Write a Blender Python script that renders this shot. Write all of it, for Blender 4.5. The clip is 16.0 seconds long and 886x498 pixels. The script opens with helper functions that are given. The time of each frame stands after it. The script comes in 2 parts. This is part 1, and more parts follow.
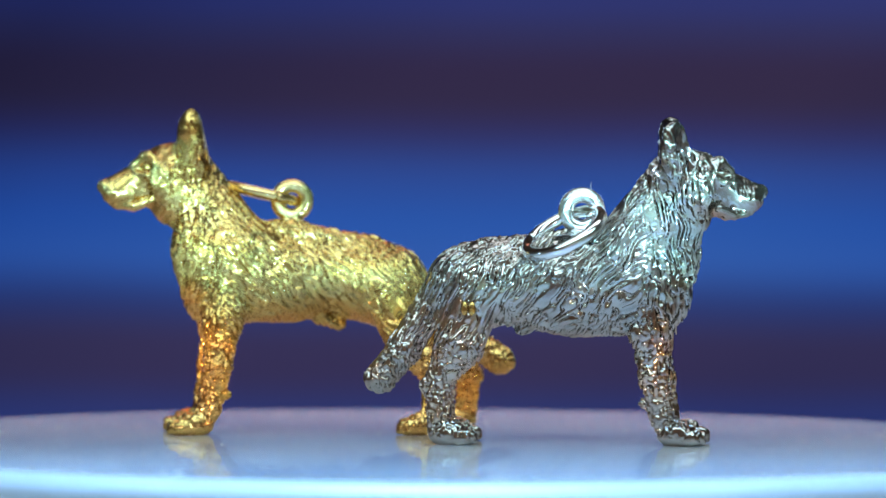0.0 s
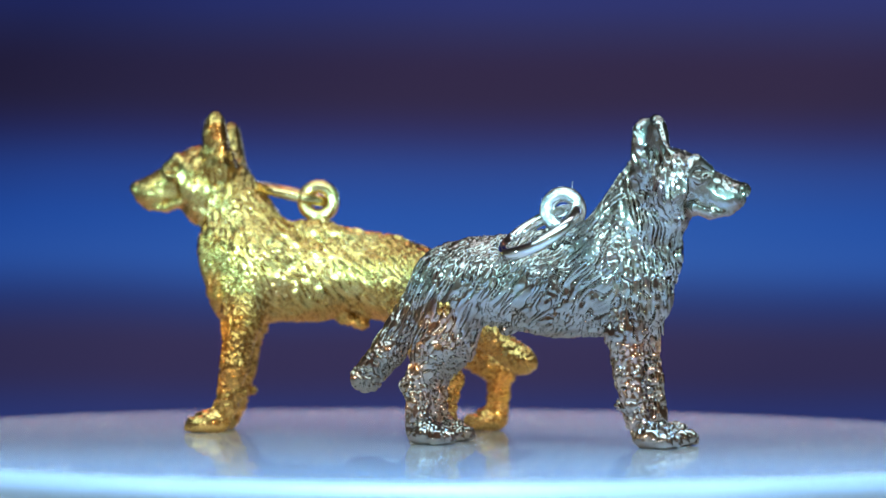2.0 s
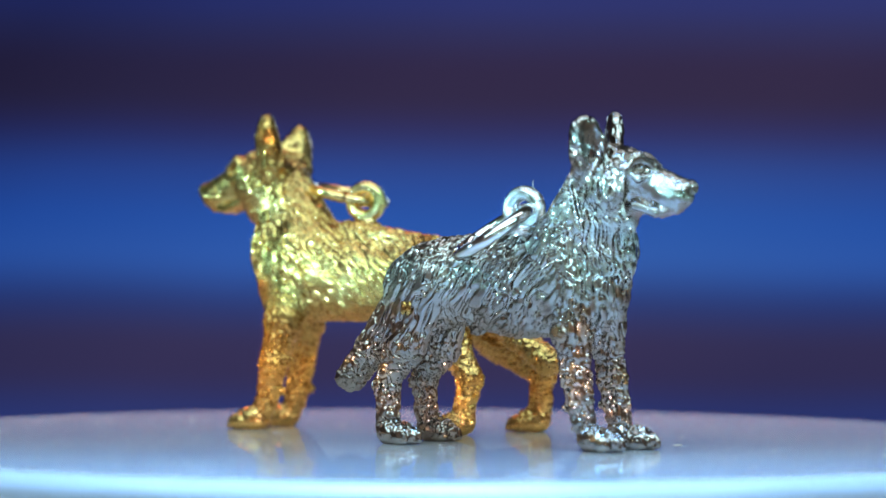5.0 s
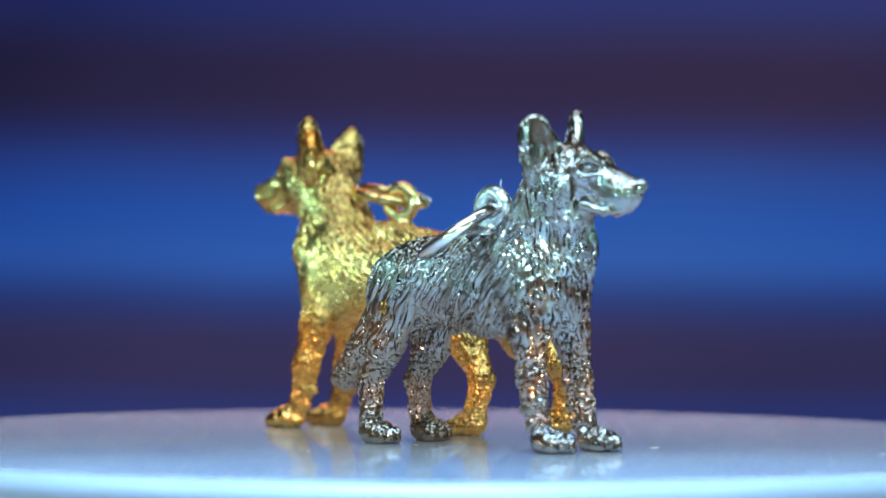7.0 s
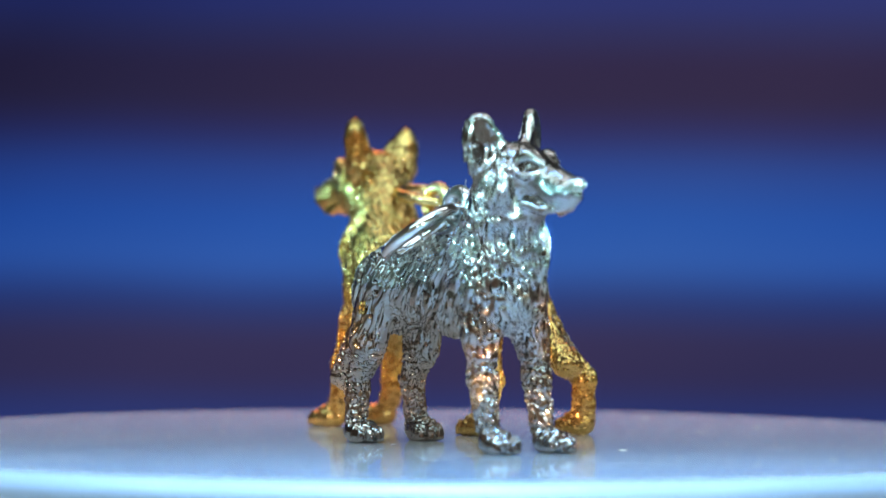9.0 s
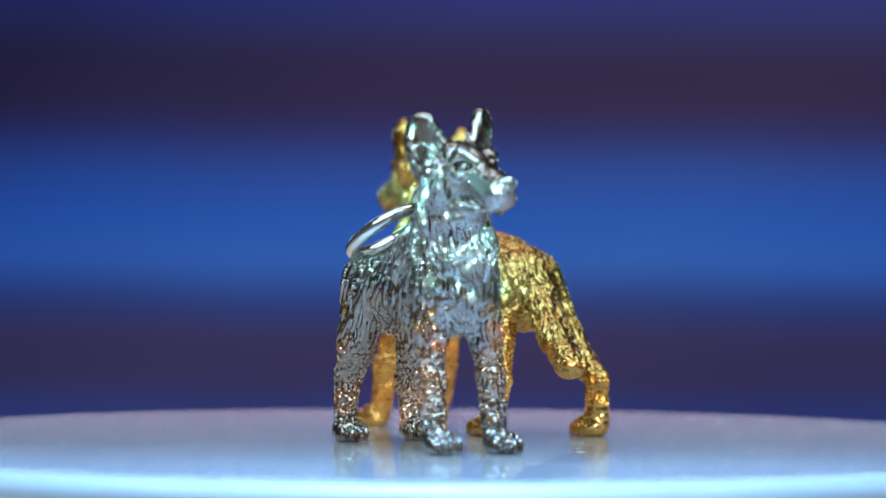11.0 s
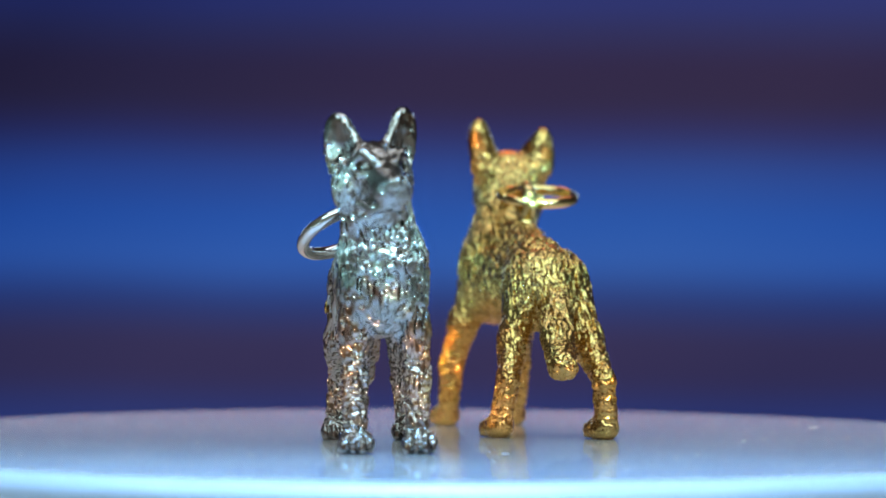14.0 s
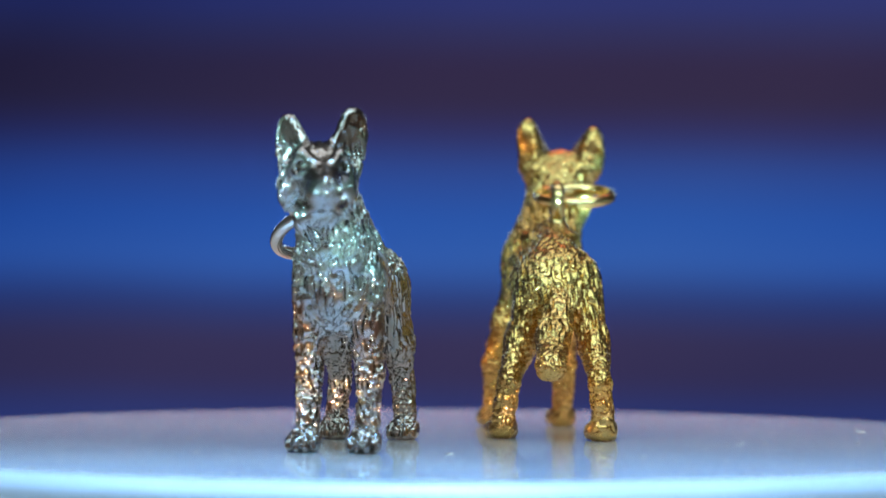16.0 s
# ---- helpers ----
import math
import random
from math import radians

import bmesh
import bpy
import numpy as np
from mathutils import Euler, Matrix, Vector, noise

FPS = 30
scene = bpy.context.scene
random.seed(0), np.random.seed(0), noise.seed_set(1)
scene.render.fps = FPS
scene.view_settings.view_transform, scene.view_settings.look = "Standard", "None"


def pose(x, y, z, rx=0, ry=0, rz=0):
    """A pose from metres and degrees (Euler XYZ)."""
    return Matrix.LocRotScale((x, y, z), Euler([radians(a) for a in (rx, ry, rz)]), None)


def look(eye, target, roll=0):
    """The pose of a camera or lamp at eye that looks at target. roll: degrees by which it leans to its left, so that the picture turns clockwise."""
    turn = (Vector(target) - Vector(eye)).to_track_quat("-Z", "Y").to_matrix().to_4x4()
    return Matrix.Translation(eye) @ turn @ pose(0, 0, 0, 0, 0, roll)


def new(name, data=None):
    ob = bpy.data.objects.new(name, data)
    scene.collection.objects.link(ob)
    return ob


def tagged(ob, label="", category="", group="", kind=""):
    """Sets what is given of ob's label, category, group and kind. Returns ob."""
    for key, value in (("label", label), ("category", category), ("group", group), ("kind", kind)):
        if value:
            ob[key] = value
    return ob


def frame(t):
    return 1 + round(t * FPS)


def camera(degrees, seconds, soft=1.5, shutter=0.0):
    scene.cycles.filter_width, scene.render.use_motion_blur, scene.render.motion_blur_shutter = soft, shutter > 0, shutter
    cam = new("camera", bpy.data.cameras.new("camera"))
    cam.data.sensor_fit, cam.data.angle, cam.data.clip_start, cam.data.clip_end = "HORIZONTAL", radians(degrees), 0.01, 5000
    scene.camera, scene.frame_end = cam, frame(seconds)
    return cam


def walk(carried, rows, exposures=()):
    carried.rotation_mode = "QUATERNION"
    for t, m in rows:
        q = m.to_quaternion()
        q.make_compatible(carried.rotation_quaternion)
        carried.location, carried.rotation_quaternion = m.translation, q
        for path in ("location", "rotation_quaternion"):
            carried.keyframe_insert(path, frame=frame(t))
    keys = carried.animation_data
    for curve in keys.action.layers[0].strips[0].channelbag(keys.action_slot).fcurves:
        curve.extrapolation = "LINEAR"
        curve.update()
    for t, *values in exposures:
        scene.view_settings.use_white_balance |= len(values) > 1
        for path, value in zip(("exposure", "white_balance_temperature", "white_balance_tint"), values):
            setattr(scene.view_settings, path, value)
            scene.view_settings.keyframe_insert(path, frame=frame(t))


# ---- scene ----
# All lengths of the small things are counted in units of 0.036 mm.
U = 3.6e-5
TURN = -5.8687          # degrees per second of the platter, clockwise from above

cam = camera(16.6, 16.0, soft=1.5)
EYE = Vector((0, -5374 * U, 307 * U))
CAM_POSE = look(EYE, EYE + Vector((0.00147, 1.0, 0.00522)), 0.27)
walk(cam, [(0.0, CAM_POSE), (16.0, CAM_POSE)])
cam.data.dof.use_dof = True
cam.data.dof.focus_distance = 5230 * U
cam.data.dof.aperture_fstop = 42

# ---- light ----
world = bpy.data.worlds.new("world")
world.use_nodes = True
world.node_tree.nodes["Background"].inputs["Color"].default_value = (0.5, 0.42, 0.36, 1)
world.node_tree.nodes["Background"].inputs["Strength"].default_value = 0.02
scene.world = world
scene.view_settings.exposure = 0.0


def area_lamp(name, eye, target, sx, sy, watts, colour, spread=180):
    data = bpy.data.lights.new(name, "AREA")
    data.shape, data.size, data.size_y = "RECTANGLE", sx, sy
    data.energy, data.color, data.spread = watts, colour, radians(spread)
    ob = new(name, data)
    ob.matrix_basis = look(eye, target)
    return ob


# None of these lamps is seen; they are placed and tuned as fill.
area_lamp("plate_fill_lamp", (0.0, -0.060, 0.11), (0, -0.046, 0.0), 0.30, 0.02, 0.155, (0.16, 0.48, 1.0), 40)
# Added behind the platter to give it a cool grazing sheen.
area_lamp("plate_sheen_lamp", (0.0, 0.30, 0.070), (0, 0, 0), 0.34, 0.012, 0.080, (0.62, 0.84, 1.0))
area_lamp("softbox_lamp", (0.0, -0.18, 0.235), (0, 0, 0.010), 0.56, 0.12, 0.78, (0.60, 0.92, 0.98))
# Added overhead fill for the platter and the charms' backs; no tent stands here.
area_lamp("overhead_fill_lamp", (0.0, 0.02, 0.40), (0, 0.0, 0.0), 0.50, 0.10, 0.48, (0.86, 0.94, 0.98))
# Added over the platter's back rim to tint it pink.
area_lamp("plate_rear_fill_lamp", (0.0, 0.066, 0.060), (0, 0.040, 0.0), 0.26, 0.02, 0.030, (1.0, 0.36, 0.24), 62)
# Added to light the wall behind the camera, for brown reflections in the metal.
area_lamp("wall_fill_lamp", (0.0, -0.45, 0.55), (0, -0.95, 0.05), 0.30, 0.30, 1.3, (1.0, 0.64, 0.38))


def band_fill_lamp(name, azimuth, elevation, low, high, flux, colour, spread):
    """Unseen added fill at 0.22 m round the platter: a level sheet of light between two heights (in units)."""
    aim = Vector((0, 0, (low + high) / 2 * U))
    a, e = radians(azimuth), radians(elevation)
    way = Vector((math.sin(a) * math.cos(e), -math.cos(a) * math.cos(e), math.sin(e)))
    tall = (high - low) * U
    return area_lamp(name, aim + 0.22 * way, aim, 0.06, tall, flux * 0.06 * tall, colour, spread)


# Added, unseen strips in a half circle before the platter tint the charms by height: cool ones at the height of the
# bodies, warm ones below and above.
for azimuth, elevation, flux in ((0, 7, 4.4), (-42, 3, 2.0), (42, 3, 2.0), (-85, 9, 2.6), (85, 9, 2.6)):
    band_fill_lamp("cool_band_fill_lamp", azimuth, elevation, 280, 468, 0.8 * flux, (0.42, 0.88, 1.0), 1.4)
    band_fill_lamp("warm_band_fill_lamp", azimuth * 1.1, elevation - 2, 50, 200, 0.46 * flux, (1.0, 0.50, 0.22), 1.4)
# Two more added cool fills for surfaces that face the camera.
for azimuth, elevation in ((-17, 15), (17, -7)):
    band_fill_lamp("cool_band_fill_lamp", azimuth, elevation, 310, 468, 2.8, (0.46, 0.90, 1.0), 1.4)
# Added low fill that brightens the paws.
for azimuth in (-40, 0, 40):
    band_fill_lamp("foot_band_fill_lamp", azimuth, 4, 5, 60, 1.6, (1.0, 0.94, 0.88), 1.0)
# Added warm fill on the ear tips.
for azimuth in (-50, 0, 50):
    band_fill_lamp("top_band_fill_lamp", azimuth, 8, 550, 650, 1.3, (1.0, 0.46, 0.22), 1.2)


# ---- materials ----
def material(name):
    mat = bpy.data.materials.new(name)
    mat.use_nodes = True
    nt = mat.node_tree
    return mat, nt, nt.nodes["Principled BSDF"]


def node(nt, kind, **values):
    n = nt.nodes.new(kind)
    for key, value in values.items():
        n.inputs[key.replace("_", " ")].default_value = value
    return n


def ramp(nt, source, stops):
    r = nt.nodes.new("ShaderNodeValToRGB")
    while len(r.color_ramp.elements) < len(stops):
        r.color_ramp.elements.new(1.0)
    for e, (p, c) in zip(r.color_ramp.elements, stops):
        e.position, e.color = p, (*c, 1)
    nt.links.new(source, r.inputs["Fac"])
    return r.outputs["Color"]


def metal(name, colour, tint, rough, relief):
    """Cast metal: a slow change of tint, fine grain and uneven polish."""
    mat, nt, bsdf = material(name)
    co = nt.nodes.new("ShaderNodeTexCoord").outputs["Object"]
    slow = node(nt, "ShaderNodeTexNoise", Scale=350.0, Detail=3.0)
    fine = node(nt, "ShaderNodeTexNoise", Scale=5200.0, Detail=4.0, Roughness=0.6)
    for n in (slow, fine):
        nt.links.new(co, n.inputs["Vector"])
    nt.links.new(ramp(nt, slow.outputs["Fac"], [(0.35, colour), (0.7, tint)]), bsdf.inputs["Base Color"])
    rr = node(nt, "ShaderNodeMapRange", To_Min=rough * 0.6, To_Max=rough * 1.5)
    nt.links.new(fine.outputs["Fac"], rr.inputs["Value"])
    nt.links.new(rr.outputs["Result"], bsdf.inputs["Roughness"])
    bsdf.inputs["Metallic"].default_value = 1.0
    if relief:
        turned = nt.nodes.new("ShaderNodeMapping")
        turned.inputs["Rotation"].default_value = (0, radians(25), 0)
        turned.inputs["Scale"].default_value = (1 / (4.5 * U), 1 / (4.5 * U), 1 / (18 * U))
        nt.links.new(co, turned.inputs["Vector"])
        hair = node(nt, "ShaderNodeTexNoise", Scale=1.0, Detail=2.0, Distortion=0.4)
        nt.links.new(turned.outputs["Vector"], hair.inputs["Vector"])
        b = node(nt, "ShaderNodeBump", Strength=0.6, Distance=relief * U)
        nt.links.new(hair.outputs["Fac"], b.inputs["Height"])
        nt.links.new(b.outputs["Normal"], bsdf.inputs["Normal"])
    return mat


def painted(name, colour, tint, rough, scale, coat=0.0):
    mat, nt, bsdf = material(name)
    co = nt.nodes.new("ShaderNodeTexCoord").outputs["Object"]
    n = node(nt, "ShaderNodeTexNoise", Scale=scale, Detail=5.0)
    nt.links.new(co, n.inputs["Vector"])
    nt.links.new(ramp(nt, n.outputs["Fac"], [(0.35, colour), (0.7, tint)]), bsdf.inputs["Base Color"])
    rr = node(nt, "ShaderNodeMapRange", To_Min=rough * 0.8, To_Max=rough * 1.2)
    nt.links.new(n.outputs["Fac"], rr.inputs["Value"])
    nt.links.new(rr.outputs["Result"], bsdf.inputs["Roughness"])
    bsdf.inputs["Coat Weight"].default_value = coat
    return mat


SILVER = metal("silver", (0.39, 0.355, 0.325), (0.47, 0.43, 0.40), 0.155, 1.2)
SILVER_WIRE = metal("silver_wire", (0.84, 0.84, 0.84), (0.88, 0.87, 0.86), 0.09, 0.0)
GOLD = metal("gold", (0.58, 0.378, 0.12), (0.66, 0.455, 0.17), 0.24, 1.2)
SILVER_BAIL = metal("silver_bail", (0.74, 0.75, 0.76), (0.80, 0.80, 0.80), 0.2, 1.5)
GOLD_BAIL = metal("gold_bail", (0.80, 0.58, 0.24), (0.84, 0.62, 0.28), 0.22, 1.2)
GOLD_WIRE = metal("gold_wire", (0.93, 0.70, 0.30), (0.95, 0.72, 0.33), 0.12, 0.0)
PLATTER = painted("platter_plastic", (0.54, 0.52, 0.51), (0.58, 0.56, 0.55), 0.22, 60.0, 0.5)
BASE = painted("base_plastic", (0.70, 0.70, 0.70), (0.74, 0.74, 0.73), 0.35, 60.0)
DUST = painted("dust", (0.75, 0.74, 0.72), (0.55, 0.54, 0.52), 0.9, 900.0)
TABLE = painted("table_laminate", (0.30, 0.24, 0.19), (0.36, 0.29, 0.23), 0.5, 12.0)
WALL = painted("wall_paint", (0.34, 0.27, 0.21), (0.40, 0.32, 0.26), 0.8, 5.0)


def srgb(r, g, b):
    return tuple(((c / 255 + 0.055) / 1.055) ** 2.4 if c > 10 else c / 255 / 12.92 for c in (r, g, b))


def backdrop_material():
    """A plain far backdrop: its lit look, blurred blue and plum bands, is put into emission."""
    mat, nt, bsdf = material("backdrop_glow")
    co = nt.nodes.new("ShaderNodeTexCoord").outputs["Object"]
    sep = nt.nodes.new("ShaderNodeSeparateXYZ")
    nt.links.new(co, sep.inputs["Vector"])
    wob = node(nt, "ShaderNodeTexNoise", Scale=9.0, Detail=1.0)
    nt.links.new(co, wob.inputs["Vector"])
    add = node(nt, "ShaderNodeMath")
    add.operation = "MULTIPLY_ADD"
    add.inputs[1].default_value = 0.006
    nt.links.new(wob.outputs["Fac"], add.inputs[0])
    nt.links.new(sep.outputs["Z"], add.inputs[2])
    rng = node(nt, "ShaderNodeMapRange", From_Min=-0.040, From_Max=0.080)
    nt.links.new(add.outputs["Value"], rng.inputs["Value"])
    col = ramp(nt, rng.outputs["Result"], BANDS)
    # Dimming towards the upper left and the right edge is put into the emission colour.
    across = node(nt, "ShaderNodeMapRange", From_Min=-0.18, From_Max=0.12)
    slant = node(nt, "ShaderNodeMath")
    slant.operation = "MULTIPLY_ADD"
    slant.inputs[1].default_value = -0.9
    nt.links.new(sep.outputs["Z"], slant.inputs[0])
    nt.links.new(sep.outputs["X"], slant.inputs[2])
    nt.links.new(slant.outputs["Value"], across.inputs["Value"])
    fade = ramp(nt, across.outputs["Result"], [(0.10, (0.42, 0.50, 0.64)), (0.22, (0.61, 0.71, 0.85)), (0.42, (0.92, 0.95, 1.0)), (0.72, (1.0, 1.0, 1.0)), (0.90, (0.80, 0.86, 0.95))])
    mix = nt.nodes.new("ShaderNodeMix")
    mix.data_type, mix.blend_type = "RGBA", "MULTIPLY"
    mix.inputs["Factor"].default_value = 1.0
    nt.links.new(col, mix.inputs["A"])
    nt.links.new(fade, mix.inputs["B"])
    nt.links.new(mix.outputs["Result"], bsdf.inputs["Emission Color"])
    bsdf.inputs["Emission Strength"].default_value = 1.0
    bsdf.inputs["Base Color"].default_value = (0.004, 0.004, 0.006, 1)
    bsdf.inputs["Roughness"].default_value = 0.9
    bsdf.inputs["Specular IOR Level"].default_value = 0.05
    return mat


# Band heights are taken from rows y of the camera's view.
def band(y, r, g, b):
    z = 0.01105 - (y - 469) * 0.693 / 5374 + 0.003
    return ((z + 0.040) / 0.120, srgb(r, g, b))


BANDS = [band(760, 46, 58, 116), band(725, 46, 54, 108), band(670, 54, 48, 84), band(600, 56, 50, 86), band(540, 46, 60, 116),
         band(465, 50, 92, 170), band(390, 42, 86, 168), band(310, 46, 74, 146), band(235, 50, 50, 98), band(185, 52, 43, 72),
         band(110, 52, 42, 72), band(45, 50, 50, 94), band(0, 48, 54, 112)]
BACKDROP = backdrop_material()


# ---- builders ----
def mesh_of(name, bm, mat, smooth=True):
    me = bpy.data.meshes.new(name)
    bm.to_mesh(me)
    bm.free()
    me.materials.append(mat)
    if smooth:
        me.shade_smooth()
    return me


def part(name, bm, mat, parent, label=""):
    ob = new(name, mesh_of(name, bm, mat))
    ob.parent = parent
    return tagged(ob, label)


def lathe(profile, steps):
    """A turned body from (radius, height) pairs, in metres."""
    bm = bmesh.new()
    rings = []
    for r, z in profile:
        if r == 0:
            rings.append([bm.verts.new((0, 0, z))])
        else:
            rings.append([bm.verts.new((r * math.cos(2 * math.pi * i / steps), r * math.sin(2 * math.pi * i / steps), z)) for i in range(steps)])
    for a, b in zip(rings, rings[1:]):
        for i in range(steps):
            j = (i + 1) % steps
            if len(a) == 1:
                bm.faces.new((a[0], b[i], b[j]))
            elif len(b) == 1:
                bm.faces.new((a[i], b[0], a[j]))
            else:
                bm.faces.new((a[i], b[i], b[j], a[j]))
    bmesh.ops.recalc_face_normals(bm, faces=bm.faces)
    return bm


def ring_wire(bm, m, radius, tube, gap=0.0, at=0.0, steps=96, sides=20):
    """A round wire bent to a ring in the plane z = 0 of m, with an open joint of gap degrees at the angle at."""
    loops = []
    n = steps if gap == 0 else steps + 1
    for i in range(n):
        a = radians(at + gap / 2 + (360 - gap) * i / steps)
        c = Vector((math.cos(a), math.sin(a), 0))
        loop = []
        for k in range(sides):
            b = 2 * math.pi * k / sides
            loop.append(bm.verts.new(m @ (c * (radius + tube * math.cos(b)) + Vector((0, 0, tube * math.sin(b))))))
        loops.append(loop)
    pairs = list(zip(loops, loops[1:])) + ([(loops[-1], loops[0])] if gap == 0 else [])
    for a, b in pairs:
        for k in range(sides):
            j = (k + 1) % sides
            bm.faces.new((a[k], b[k], b[j], a[j]))
    if gap:
        bm.faces.new(loops[0])
        bm.faces.new(loops[-1])
    bmesh.ops.recalc_face_normals(bm, faces=bm.faces)


def hashed(i, j, k):
    h = (i * 374761393 + j * 668265263 + k * 2147483647 + 144665) & 0xFFFFFFFF
    h = ((h ^ (h >> 13)) * 1274126177) & 0xFFFFFFFF
    return ((h ^ (h >> 16)) & 0xFFFF) / 32767.5 - 1.0


def grain(x, y, z):
    """Smooth value noise, -1 to 1."""
    xi, yi, zi = np.floor(x), np.floor(y), np.floor(z)
    fx, fy, fz = x - xi, y - yi, z - zi
    fx, fy, fz = (f * f * (3 - 2 * f) for f in (fx, fy, fz))
    i, j, k = xi.astype(np.int64), yi.astype(np.int64), zi.astype(np.int64)
    out = 0
    for a in (0, 1):
        for b in (0, 1):
            for c in (0, 1):
                w = (fx if a else 1 - fx) * (fy if b else 1 - fy) * (fz if c else 1 - fz)
                out = out + w * hashed(i + a, j + b, k + c)
    return out


class Clay:
    """A distance field on a grid, built up from blended soft forms and meshed at its surface. Lengths in units."""

    def __init__(self, low, high, step):
        self.low, self.step = np.array(low, float), step
        self.shape = tuple(int((b - a) / step) + 1 for a, b in zip(low, high))
        self.d = np.full(self.shape, 60.0, np.float32)
        self.frame = Matrix.Identity(4)

    def box(self, pts, pad):
        pts = np.array([tuple(self.frame @ Vector(p)) for p in pts])
        a = np.maximum(np.floor((pts.min(0) - pad - self.low) / self.step).astype(int), 0)
        b = np.minimum(np.ceil((pts.max(0) + pad - self.low) / self.step).astype(int) + 1, self.shape)
        s = tuple(slice(i, j) for i, j in zip(a, b))
        axes = [np.arange(i, j, dtype=np.float32) * self.step + o for i, j, o in zip(a, b, self.low)]
        return s, np.meshgrid(*axes, indexing="ij")

    def blend(self, s, e, k, cut):
        d = self.d[s]
        if cut:
            h = np.clip(0.5 - 0.5 * (d + e) / k, 0, 1)
            self.d[s] = d * (1 - h) - e * h + k * h * (1 - h)
        else:
            h = np.clip(0.5 + 0.5 * (e - d) / k, 0, 1)
            self.d[s] = e * (1 - h) + d * h - k * h * (1 - h)

    def limb(self, a, ra, b, rb, k=14.0, flat=1.0, cut=False):
        """A tapered, round-ended limb from a to b; flat narrows it sideways."""
        s, (x, y, z) = self.box((a, b), max(ra, rb) + 2 * k + 6)
        a, b = (np.array(tuple(self.frame @ Vector(p))) for p in (a, b))
        v = b - a
        px, py, pz = x - a[0], y - a[1], z - a[2]
        t = np.clip((px * v[0] + py * v[1] + pz * v[2]) / max(v @ v, 1e-6), 0, 1)
        e = np.sqrt((px - t * v[0]) ** 2 + ((py - t * v[1]) / flat) ** 2 + (pz - t * v[2]) ** 2) - (ra + (rb - ra) * t)
        self.blend(s, e * (0.5 + 0.5 * flat), k, cut)

    def ball(self, c, r, k=14.0, cut=False, turn=(0, 0, 0)):
        """An ellipsoid with the half-axes r."""
        s, (x, y, z) = self.box((c,), max(r) + 2 * k + 6)
        m = (self.frame.to_3x3() @ Euler([radians(a) for a in turn]).to_matrix()).transposed()
        c = self.frame @ Vector(c)
        p = [x - c[0], y - c[1], z - c[2]]
        q = [(m[i][0] * p[0] + m[i][1] * p[1] + m[i][2] * p[2]) / r[i] for i in range(3)]
        k0 = np.sqrt(q[0] ** 2 + q[1] ** 2 + q[2] ** 2) + 1e-6
        k1 = np.sqrt((q[0] / r[0]) ** 2 + (q[1] / r[1]) ** 2 + (q[2] / r[2]) ** 2) + 1e-6
        self.blend(s, k0 * (k0 - 1) / k1, k, cut)

    def skin(self):
        """Vertices and quads where the field changes sign."""
        d = self.d
        inside = d < 0
        nx, ny, nz = d.shape
        count = np.zeros((nx - 1, ny - 1, nz - 1), np.int8)
        corner = [(i, j, k) for i in (0, 1) for j in (0, 1) for k in (0, 1)]
        for i, j, k in corner:
            count += inside[i:nx - 1 + i, j:ny - 1 + j, k:nz - 1 + k]
        cells = np.argwhere((count > 0) & (count < 8))
        index = np.full(count.shape, -1, np.int64)
        index[tuple(cells.T)] = np.arange(len(cells))
        total, hits = np.zeros((len(cells), 3)), np.zeros(len(cells))
        value = {c: d[cells[:, 0] + c[0], cells[:, 1] + c[1], cells[:, 2] + c[2]] for c in corner}
        for c in corner:
            for axis in range(3):
                if c[axis] == 0:
                    e = tuple(1 if n == axis else v for n, v in enumerate(c))
                    a, b = value[c], value[e]
                    cross = (a < 0) != (b < 0)
                    t = np.where(cross, a / np.where(cross, a - b, 1), 0)
                    p = np.tile(np.array(c, float), (len(cells), 1))
                    p[:, axis] += t
                    total += p * cross[:, None]
                    hits += cross
        verts = (cells + total / hits[:, None]) * self.step + self.low
        faces = []
        for axis in range(3):
            u, v = (axis + 1) % 3, (axis + 2) % 3
            a = np.take(inside, range(d.shape[axis] - 1), axis)
            b = np.take(inside, range(1, d.shape[axis]), axis)
            at = np.argwhere(a != b)
            at = at[(at[:, u] > 0) & (at[:, v] > 0) & (at[:, u] < d.shape[u] - 1) & (at[:, v] < d.shape[v] - 1)]
            quad = []
            for du, dv in ((-1, -1), (0, -1), (0, 0), (-1, 0)):
                c = at.copy()
                c[:, u] += du
                c[:, v] += dv
                quad.append(index[tuple(c.T)])
            quad = np.stack(quad, 1)
            flip = ~a[tuple(at.T)]
            quad[flip] = quad[flip][:, ::-1]
            faces.append(quad)
        return verts, np.concatenate(faces)


def mesh_from(name, verts, faces, mat):
    me = bpy.data.meshes.new(name)
    me.vertices.add(len(verts))
    me.vertices.foreach_set("co", (verts * U).astype(np.float32).ravel())
    me.loops.add(faces.size)
    me.loops.foreach_set("vertex_index", faces.astype(np.int32).ravel())
    me.polygons.add(len(faces))
    me.polygons.foreach_set("loop_start", np.arange(0, faces.size, 4, dtype=np.int32))
    me.update(calc_edges=True)
    me.validate()
    me.materials.append(mat)
    me.shade_smooth()
    return me


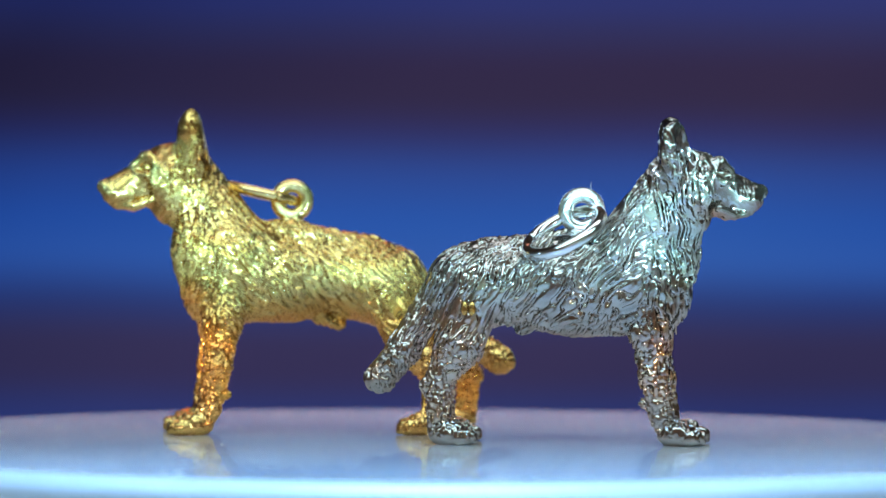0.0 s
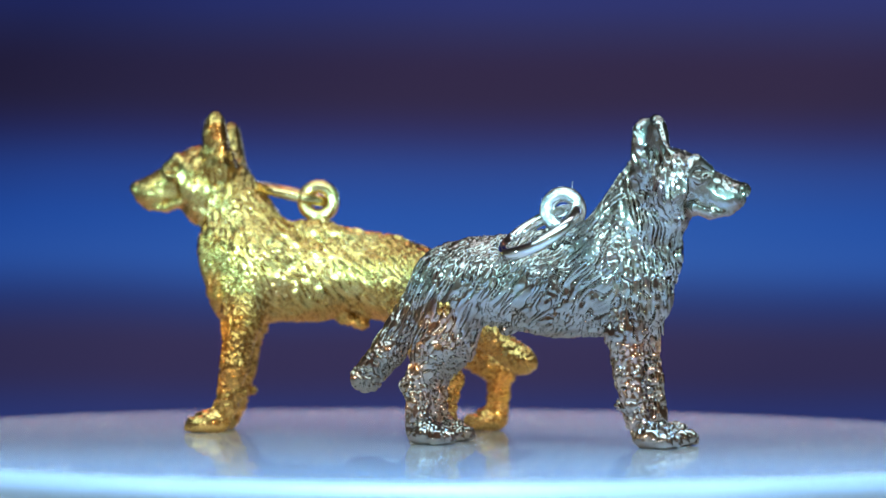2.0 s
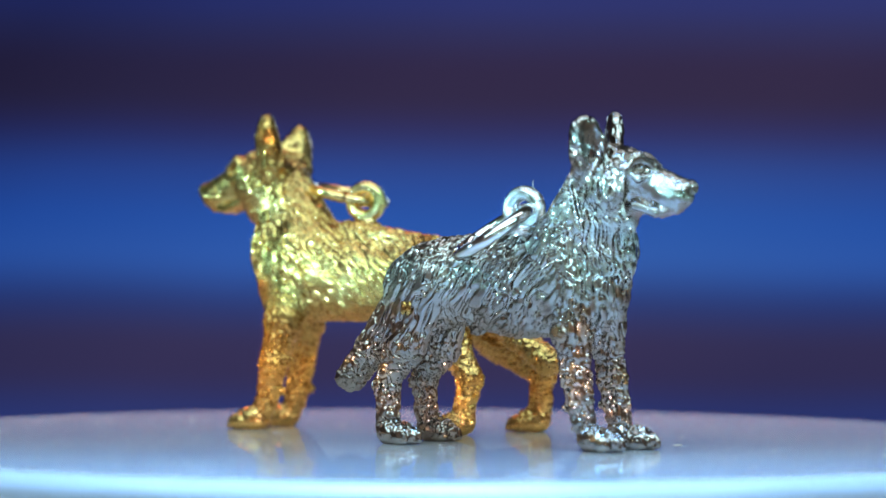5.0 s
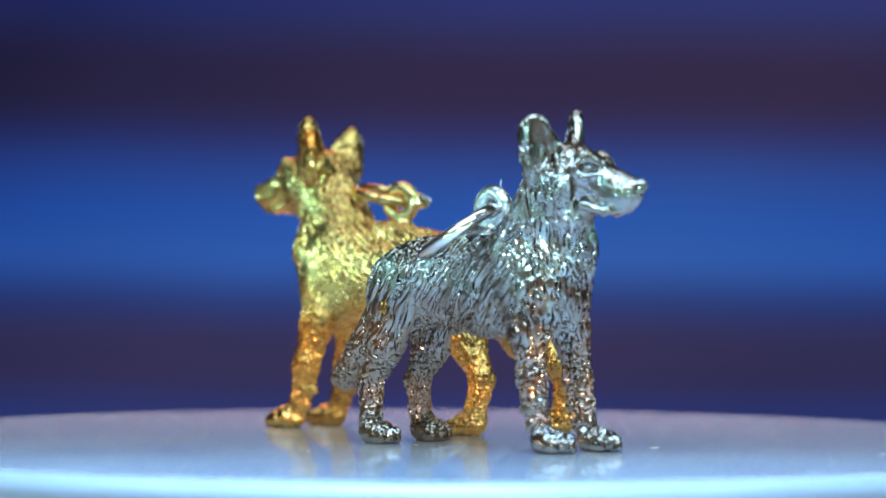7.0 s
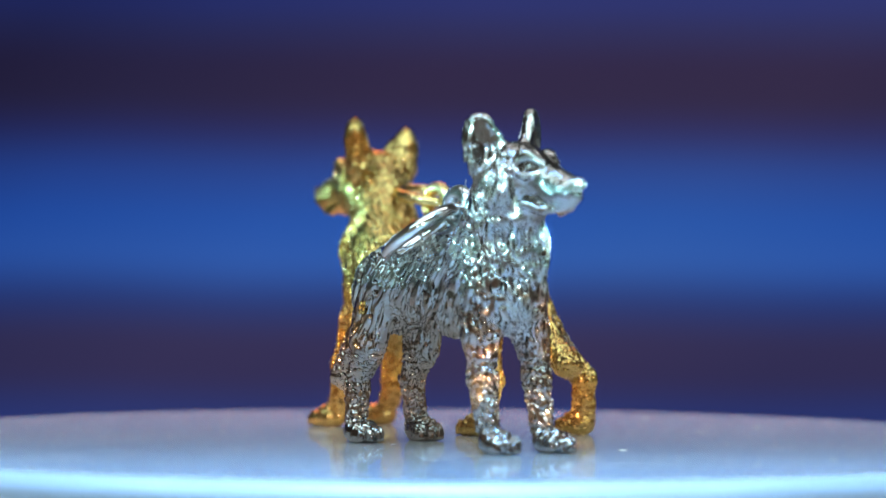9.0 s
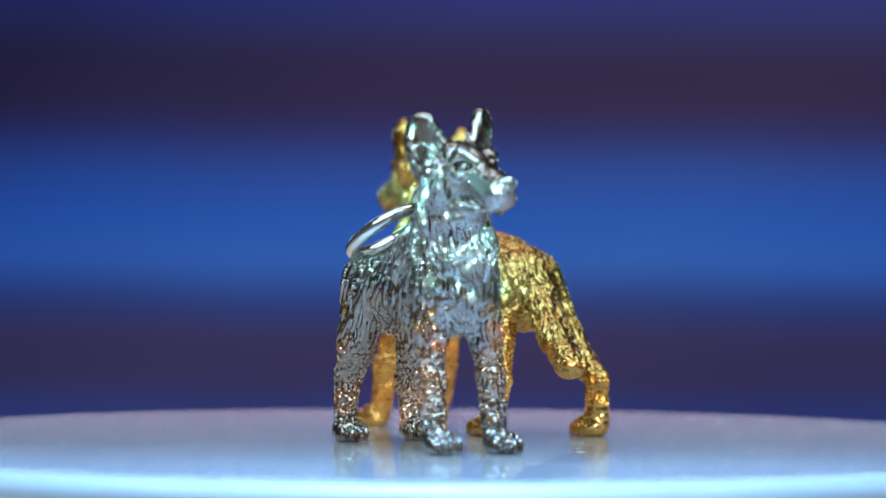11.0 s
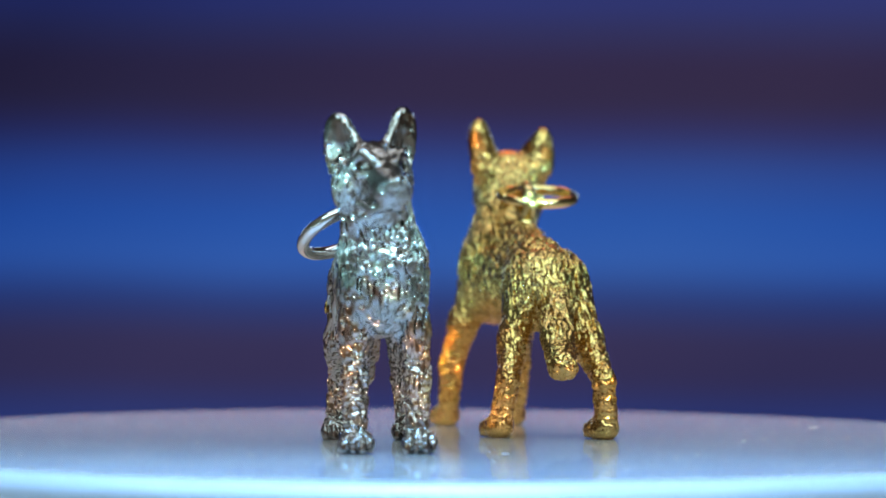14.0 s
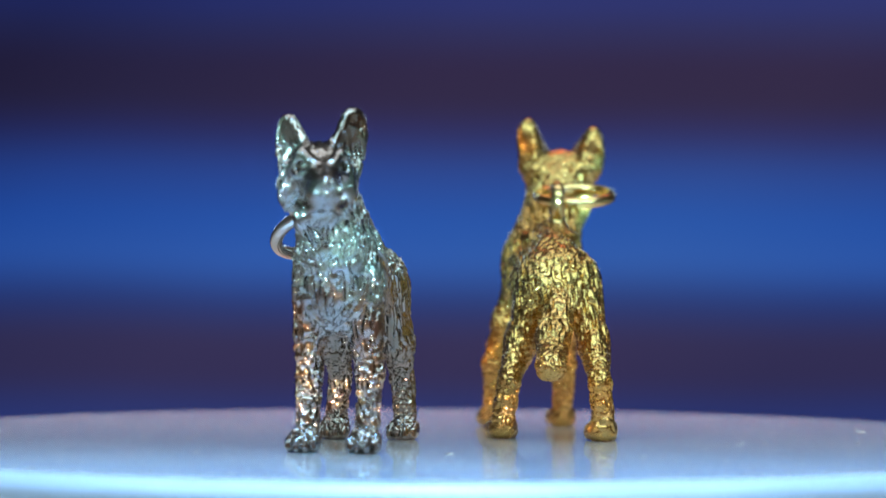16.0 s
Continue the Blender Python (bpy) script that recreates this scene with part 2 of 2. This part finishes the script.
def strokes(x, y, z, way, length, width):
    """Locks of hair: noise drawn out along the direction way, with sharp ridges."""
    w = Vector(way).normalized()
    side = Vector((w.z, 0, -w.x)).normalized() if abs(w.y) < 0.9 else Vector((1, 0, 0))
    up = w.cross(side)
    wx = 7 * grain(x / 34, y / 34, z / 34)
    a = x * w.x + y * w.y + z * w.z
    b = x * side.x + y * side.y + z * side.z + wx
    c = x * up.x + y * up.y + z * up.z + wx
    n = grain(a / length, b / width, c / width)
    m = grain(a / length * 1.9 + 7.3, b / width * 1.9, c / width * 1.9)
    return 0.22 * m + 0.45 * grain(a / length * 0.5, b / width * 0.5 + 3.1, c / width * 0.5) - 1.35 * np.exp(-(n / 0.26) ** 2) + 0.3


def fur(clay, head_at, amount, width):
    """Chased coat: long locks on the body, upright ones on the legs and neck, a smooth face."""
    near = np.argwhere(np.abs(clay.d) < 14)
    x, y, z = (near[:, i] * clay.step + clay.low[i] for i in range(3))
    body = strokes(x, y, z, (-0.8, 0, -1), 30, width)
    tall = strokes(x + 500, y, z, (0.12, 0, -1), 24, width)
    rump = strokes(x, y + 300, z, (-0.5, 0, -1), 28, width)
    knots = grain(x / 9, y / 9, z / 12) + 0.4 * grain(x / 5 + 9, y / 5, z / 6)
    knots = 0.3 - 1.3 * np.exp(-(knots / 0.25) ** 2) + 0.5 * grain(x / 17, y / 17 + 5, z / 17)
    w_leg = np.clip((190 - z) / 40, 0, 1)
    w_rump = np.clip((-90 - x) / 60, 0, 1) * (1 - w_leg)
    w_neck = np.clip((x - 90) / 50, 0, 1) * (1 - w_leg)
    w_body = np.clip(1 - w_leg - w_rump - w_neck, 0, 1)
    f = body * w_body + tall * (0.35 * w_leg + w_neck) + 0.75 * knots * w_leg + rump * w_rump
    face = np.clip(1 - (np.sqrt((x - head_at[0]) ** 2 + (y - head_at[1]) ** 2 + (z - head_at[2]) ** 2) - 62) / 25, 0, 1)
    f = f - 0.15
    ear = 0.9 * np.clip((z - head_at[3] - 34) / 14, 0, 1)
    face = np.maximum(face, ear)
    size = amount * (1 - 0.8 * face) * np.clip((z - 4) / 30, 0.3, 1)
    clay.d[tuple(near.T)] -= (f * size).astype(np.float32)


def dog_figure(name, mat, head, turn, yaw, nod, spread, fore_l, fore_r, hind_l, hind_r, tail, amount, lift, saddle, drop, tip, width, cupped):
    """A standing shepherd dog, nose along +x, cast in one piece."""
    c = Clay((-420, -150, -8), (385, 150, 625), 1.75)
    # trunk
    c.limb((70, 0, 278 + 0.5 * lift), 86 - 0.4 * lift, (-90, 0, 273 + 0.8 * lift), 70 - 0.3 * lift, 20, 0.86)
    c.ball((110, 0, 283 + 0.5 * lift), (84, 74, 92), 24)
    c.ball((150, 0, 262), (42, 60, 66), 24)
    c.ball((10, 0, 228 + 1.4 * lift), (95, 52, 44), 24)
    c.ball((-160, 0, 274), (95, 72, 76), 24)
    c.ball((-200, 0, 258), (60, 66, 74), 20)
    c.limb((20, 0, 352 + lift), 24, (-150, 0, 330 + 0.7 * lift), 22, 24)
    c.limb((-60, 6, 212), 16, (-96, 6, 198), 12, 8)
    c.ball(saddle, (32, 18, 18), 14)
    # neck and throat
    hx, hy, hz = head
    c.limb((98, 0, 322), 78, (hx - 22, hy, hz - 8), 55, 26, 0.92)
    c.ball((180, 0, 335), (34, 50, 56), 24)
    c.ball((hx + 6, hy, hz - 60), (36, 45, 38), 22)
    if not cupped:
        c.ball((hx - 38, hy, hz - 40), (44, 60, 56), 26)
    # skull and ears, cupped outwards to the front
    c.frame = pose(hx, hy, hz, 0, -nod, turn)
    c.ball((0, 0, 6), (54, 52, 46), 16)
    for s in (-1, 1):
        c.ball((8, 44 * s, -20), (36, 23, 44), 16)
        lean = (-9 * s, -4, 42 * s)
        low, back = drop if s < 0 else 0, 0 if cupped else 12
        c.limb((-28 - back, (spread - 20) * s, 8), 30, (-30 - back, (spread - 9) * s, 56 - low), 15, 12, 0.9)
        c.ball((-20 - back, (spread - 15) * s, 30), (20, 37, 46), 8, turn=lean)
        c.ball((-26 - back, (spread - 5) * s, 68 - low), (16 if cupped else 22, 24 + tip, 40), 10, turn=lean)
        c.ball((-27 - back, (spread - 4) * s, 88 - low), (12, 10 + 1.6 * tip, 18), 8, turn=lean)
        if cupped:
            c.ball((-4, (spread - 5) * s, 38), (14, 27, 38), 4, cut=True, turn=lean)
            c.ball((-9, (spread + 4) * s, 74 - low), (11, 17 + tip, 31), 4, cut=True, turn=lean)
        else:
            c.limb((-26 - back, (spread - 18) * s, 14), 28, (-26 - back, (spread - 6) * s, 62 - low), 19, 12)
    # face
    c.frame = pose(hx, hy, hz, 0, -nod, yaw)
    c.ball((20, 0, 6), (40, 44, 38), 14)
    c.limb((40, 0, -8), 39, (110, 0, -27), 27, 14, 0.92)
    c.limb((30, 0, -36), 28, (102, 0, -46), 17, 12, 0.98)
    for s in (-1, 1):
        c.limb((30, 45 * s, 8), 8, (46, 30 * s, 29), 11, 7)
        c.limb((46, 30 * s, 29), 11, (70, 16 * s, 15), 9, 7)
        c.ball((54, 33 * s, 9), (16, 11, 8), 5, cut=True)
        c.ball((49, 27 * s, 9), (11, 8, 8), 3)
        c.limb((34, 43 * s, 2), 6, (52, 38 * s, -6), 6.5, 4)
        c.limb((52, 38 * s, -6), 6.5, (72, 23 * s, 1), 5, 4)
        c.limb((114, 14 * s, -42), 2.2, (64, 35 * s, -47), 2.6, 3, cut=True)
        c.limb((108, 9 * s, -54), 8, (78, 24 * s, -60), 8, 5)
        c.limb((78, 24 * s, -60), 8, (46, 36 * s, -50), 8, 5)
        c.ball((98, 17 * s, -33), (28, 13, 17), 9)
    c.ball((130, 0, -18), (13, 16, 13), 5)
    c.ball((142, 7, -22), (4, 3, 3), 2, cut=True)
    c.ball((142, -7, -22), (4, 3, 3), 2, cut=True)
    c.frame = Matrix.Identity(4)
    # forelegs
    for s, (px, py) in ((1, fore_l), (-1, fore_r)):
        elbow = 0.5 * py + 22 * s
        c.limb((118, 40 * s, 255), 44, (px - 58, elbow, 200), 37, 18, 0.75)
        c.limb((px - 58, elbow, 196), 34, (px - 48, py, 120), 26, 12, 0.84)
        c.limb((px - 48, py, 120), 26.5, (px - 34, py, 46), 23, 10, 0.9)
        c.ball((px - 66, py, 72), (10, 8, 10), 7)
        paw(c, px - 6, py)
    # hind legs
    for s, (px, py) in ((1, hind_l), (-1, hind_r)):
        knee = 0.35 * py + 34 * s
        c.limb((-188, 42 * s, 262), 60, (px * 0.5 - 95, knee, 170), 40, 18, 0.6)
        c.limb((px * 0.5 - 95, knee, 168), 38, (px - 24, py * 0.9, 104), 22, 14, 0.8)
        c.limb((px - 24, py * 0.9, 104), 24, (px - 18, py, 36), 22, 10, 0.92)
        c.ball((px - 44, py * 0.9, 100), (9, 10, 12), 8)
        paw(c, px, py)
    # tail
    (ax, ay, az), (bx, by, bz) = tail
    c.limb((-245, 0, 255), 28, (ax, ay, az), 30, 16)
    c.limb((ax, ay, az), 28, (bx, by, bz), 28, 14)
    c.ball((bx - 6, by, bz - 4), (27, 27, 24), 5)
    fur(c, c_face(head, yaw, nod), amount, width)
    zs = np.arange(c.shape[2]) * c.step + c.low[2]
    c.d = np.maximum(c.d, (-zs)[None, None, :].astype(np.float32))
    verts, faces = c.skin()
    verts[:, 2] = np.maximum(verts[:, 2], 0)
    return mesh_from(name, verts, faces, mat)


def c_face(head, yaw, nod):
    p = pose(*head, 0, -nod, yaw) @ Vector((66, 0, -14))
    return (p.x, p.y, p.z, head[2])


def paw(c, px, py):
    c.ball((px - 2, py, 19), (36, 28, 24), 9)
    for n, dy in enumerate((-21, -7.5, 7.5, 21)):
        reach = 28 if n in (1, 2) else 17
        c.ball((px + reach, py + dy, 14 + 2 * (n % 2)), (19, 9, 15), 3)
        c.ball((px + reach + 14, py + dy, 7), (6, 5, 6), 3)


def on_platter(x, y, heading, t):
    """The pose at t seconds of a thing that stands at x, y (in units) on the turning platter."""
    return pose(0, 0, 0, 0, 0, TURN * t) @ pose(x * U, y * U, 0, 0, 0, heading)


# ---- setting ----
def panel(name, sx, sy, sz, at, mat):
    bm = bmesh.new()
    bmesh.ops.create_cube(bm, size=1.0, matrix=Matrix.Translation(at) @ Matrix.Diagonal((sx, sy, sz, 1)))
    bmesh.ops.bevel(bm, geom=bm.edges[:], offset=0.002, segments=2, affect="EDGES")
    return tagged(new(name, mesh_of(name, bm, mat, False)), kind="structure")


TABLE_Z = -0.034
panel("floor", 1.64, 1.64, 0.03, (0, -0.12, TABLE_Z - 0.015), TABLE)
# Walls and ceiling are unseen and added; their brown shows in the metal's reflections.
panel("wall_west", 0.03, 1.64, 0.90, (-0.835, -0.12, TABLE_Z + 0.45), WALL)
panel("wall_east", 0.03, 1.64, 0.90, (0.835, -0.12, TABLE_Z + 0.45), WALL)
panel("wall_north", 1.64, 0.03, 0.90, (0, 0.715, TABLE_Z + 0.45), WALL)
panel("wall_south", 1.64, 0.03, 0.90, (0, -0.955, TABLE_Z + 0.45), WALL)
panel("ceiling", 1.70, 1.70, 0.03, (0, -0.12, TABLE_Z + 0.915), WALL)

bm = bmesh.new()
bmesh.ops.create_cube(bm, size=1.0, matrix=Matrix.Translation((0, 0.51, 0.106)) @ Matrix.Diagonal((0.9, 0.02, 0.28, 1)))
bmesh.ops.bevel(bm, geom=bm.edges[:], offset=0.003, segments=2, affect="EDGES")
tagged(new("backdrop", mesh_of("backdrop", bm, BACKDROP, False)), "plain glowing backdrop with blurred blue and plum bands", "backdrop", kind="structure")

# ---- turntable ----
RIM = 1111 * U
edge = [(RIM - 0.0011 + 0.0011 * math.sin(a), -0.0011 + 0.0011 * math.cos(a)) for a in [math.pi / 2 * i / 10 for i in range(11)]]
profile = [(0, 0), (0.01, 0), (0.02, 0), (0.03, 0), (RIM - 0.003, 0)] + edge + [(RIM - 0.0004, -0.006), (RIM - 0.002, -0.0075), (0.012, -0.0075), (0, -0.0075)]
turntable = tagged(new("turntable"), "white plastic turntable with a glossy round platter", "turntable")
platter = part("platter", lathe(profile, 256), PLATTER, turntable, "glossy white round platter with a rounded rim")
base_profile = [(0, TABLE_Z), (0.034, TABLE_Z), (0.036, TABLE_Z + 0.002), (0.034, -0.012), (0.031, -0.010), (0.011, -0.010), (0.011, -0.0075), (0, -0.0075)]
part("base", lathe(base_profile, 96), BASE, turntable, "matt white plastic foot")


def dust_specks():
    rng = random.Random(4)
    bm = bmesh.new()
    for _ in range(90):
        r, a = RIM * 0.96 * math.sqrt(rng.random()), rng.uniform(0, 2 * math.pi)
        size = rng.choice((1, 1, 1, 2)) * rng.uniform(0.35, 0.9) * U
        m = pose(r * math.cos(a), r * math.sin(a), size * 0.4, 0, 0, rng.uniform(0, 180)) @ Matrix.Diagonal((size * rng.uniform(1, 7), size, size * 0.5, 1))
        bmesh.ops.create_icosphere(bm, subdivisions=1, radius=1.0, matrix=m)
    return bm


tagged(part("dust", dust_specks(), DUST, platter, "pale dust specks and lint"), kind="stuff")


# ---- dog charms ----
def bail_mesh(at, foot, radius, tube, twist):
    """The soldered loop on the back: an upright ring on a short splayed foot."""
    bm = bmesh.new()
    ring_wire(bm, pose(at[0] * U, at[1] * U, at[2] * U, 90, 0, twist), radius * U, tube * U, steps=56, sides=18)
    top, low = at[2] - radius, foot
    rings = []
    for f, r in ((0, 1.2), (0.3, 1.3), (0.65, 1.8), (1.0, 3.0)):
        z = top + (low - top) * f
        rings.append([bm.verts.new(((at[0] + 1.3 * r * tube * math.cos(a)) * U, (at[1] + r * tube * math.sin(a)) * U, z * U)) for a in [2 * math.pi * i / 18 for i in range(18)]])
    for a, b in zip(rings, rings[1:]):
        for i in range(18):
            bm.faces.new((a[i], b[i], b[(i + 1) % 18], a[(i + 1) % 18]))
    bmesh.ops.recalc_face_normals(bm, faces=bm.faces)
    return bm


def jump_ring_mesh(centre, normal, radius, tube, at):
    bm = bmesh.new()
    turn = Vector(normal).to_track_quat("Z", "Y").to_matrix().to_4x4()
    ring_wire(bm, Matrix.Translation(Vector(centre) * U) @ turn, radius * U, tube * U, gap=1.4, at=at)
    return bm


silver_dog = tagged(new("dog_charm", dog_figure("silver_dog", SILVER, (188, -22, 456), 2, 15, -1, 58, (190, 57), (180, -45), (-214, 66), (-216, -58),
                                                ((-300, -10, 160), (-337, -13, 114)), 4.4, 0, (7, -8, 354), 10, 6, 6.2, True)),
                    "polished silver dog charm with chased fur, standing on the platter", "charm", "dog charms on the platter")
part("bail", bail_mesh((7, -8, 401), 358, 27.5, 13.5, 0), SILVER_BAIL, silver_dog)
part("jump_ring", jump_ring_mesh((-22, -62, 363), (-0.416, -0.361, 0.834), 69, 11, 200), SILVER_WIRE, silver_dog, "open silver jump ring")



def patch_mesh(mark):
    """A small oval plate with a groove across, for the repair on the thigh."""
    bm = bmesh.new()
    for half in (-1, 1):
        bmesh.ops.create_uvsphere(bm, u_segments=20, v_segments=10, radius=1.0,
                                  matrix=mark @ Matrix.Translation((half * 6.5 * U, 0, 0)) @ Matrix.Diagonal((6.2 * U, 12 * U, 3.5 * U, 1)))
    return bm


part("patch", patch_mesh(pose(-185 * U, -78 * U, 233 * U, 84, 0, -12)), GOLD, silver_dog, "small yellow gold oval patch")


def lint_mesh():
    """A stray fibre caught on the bail: a thin bent thread."""
    bm = bmesh.new()
    rings = []
    for i in range(13):
        f = i / 12
        at = Vector((18 + 10 * f + 5 * math.sin(5 * f), -8 + 3 * f, 428 + 20 * f + 4 * math.sin(7 * f)))
        rings.append([bm.verts.new((at + Vector((0.7 * math.cos(a), 0.7 * math.sin(a), 0))) * U) for a in (0, 2.1, 4.2)])
    for a, b in zip(rings, rings[1:]):
        for k in range(3):
            bm.faces.new((a[k], b[k], b[(k + 1) % 3], a[(k + 1) % 3]))
    return bm


part("lint", lint_mesh(), DUST, silver_dog, "fine grey fibre caught on the loop")
gold_dog = tagged(new("dog_charm", dog_figure("gold_dog", GOLD, (207, -46, 477), -5, 5, -5, 66, (182, 86), (182, -47), (-236, 105), (-322, -62),
                                              ((-326, 24, 180), (-386, 34, 134)), 3.3, 14, (-9, -12, 374), 15, 0, 6.8, False)),
                  "yellow gold dog charm with chased fur, one hind leg set back", "charm", "dog charms on the platter")
part("bail", bail_mesh((-9, -16, 424), 366, 27, 13, 0), GOLD_BAIL, gold_dog)
part("jump_ring", jump_ring_mesh((42, -55, 437), (-0.22, 0.03, 0.97), 68, 10, 205), GOLD_WIRE, gold_dog, "closed gold jump ring")


def motions():
    steps = [0.5 * i for i in range(33)]
    walk(platter, [(t, pose(0, 0, 0, 0, 0, TURN * t)) for t in steps])
    walk(silver_dog, [(t, on_platter(240, -135.5, -3.3, t)) for t in steps])
    walk(gold_dog, [(t, on_platter(-276, 184, 188, t)) for t in steps])


motions()
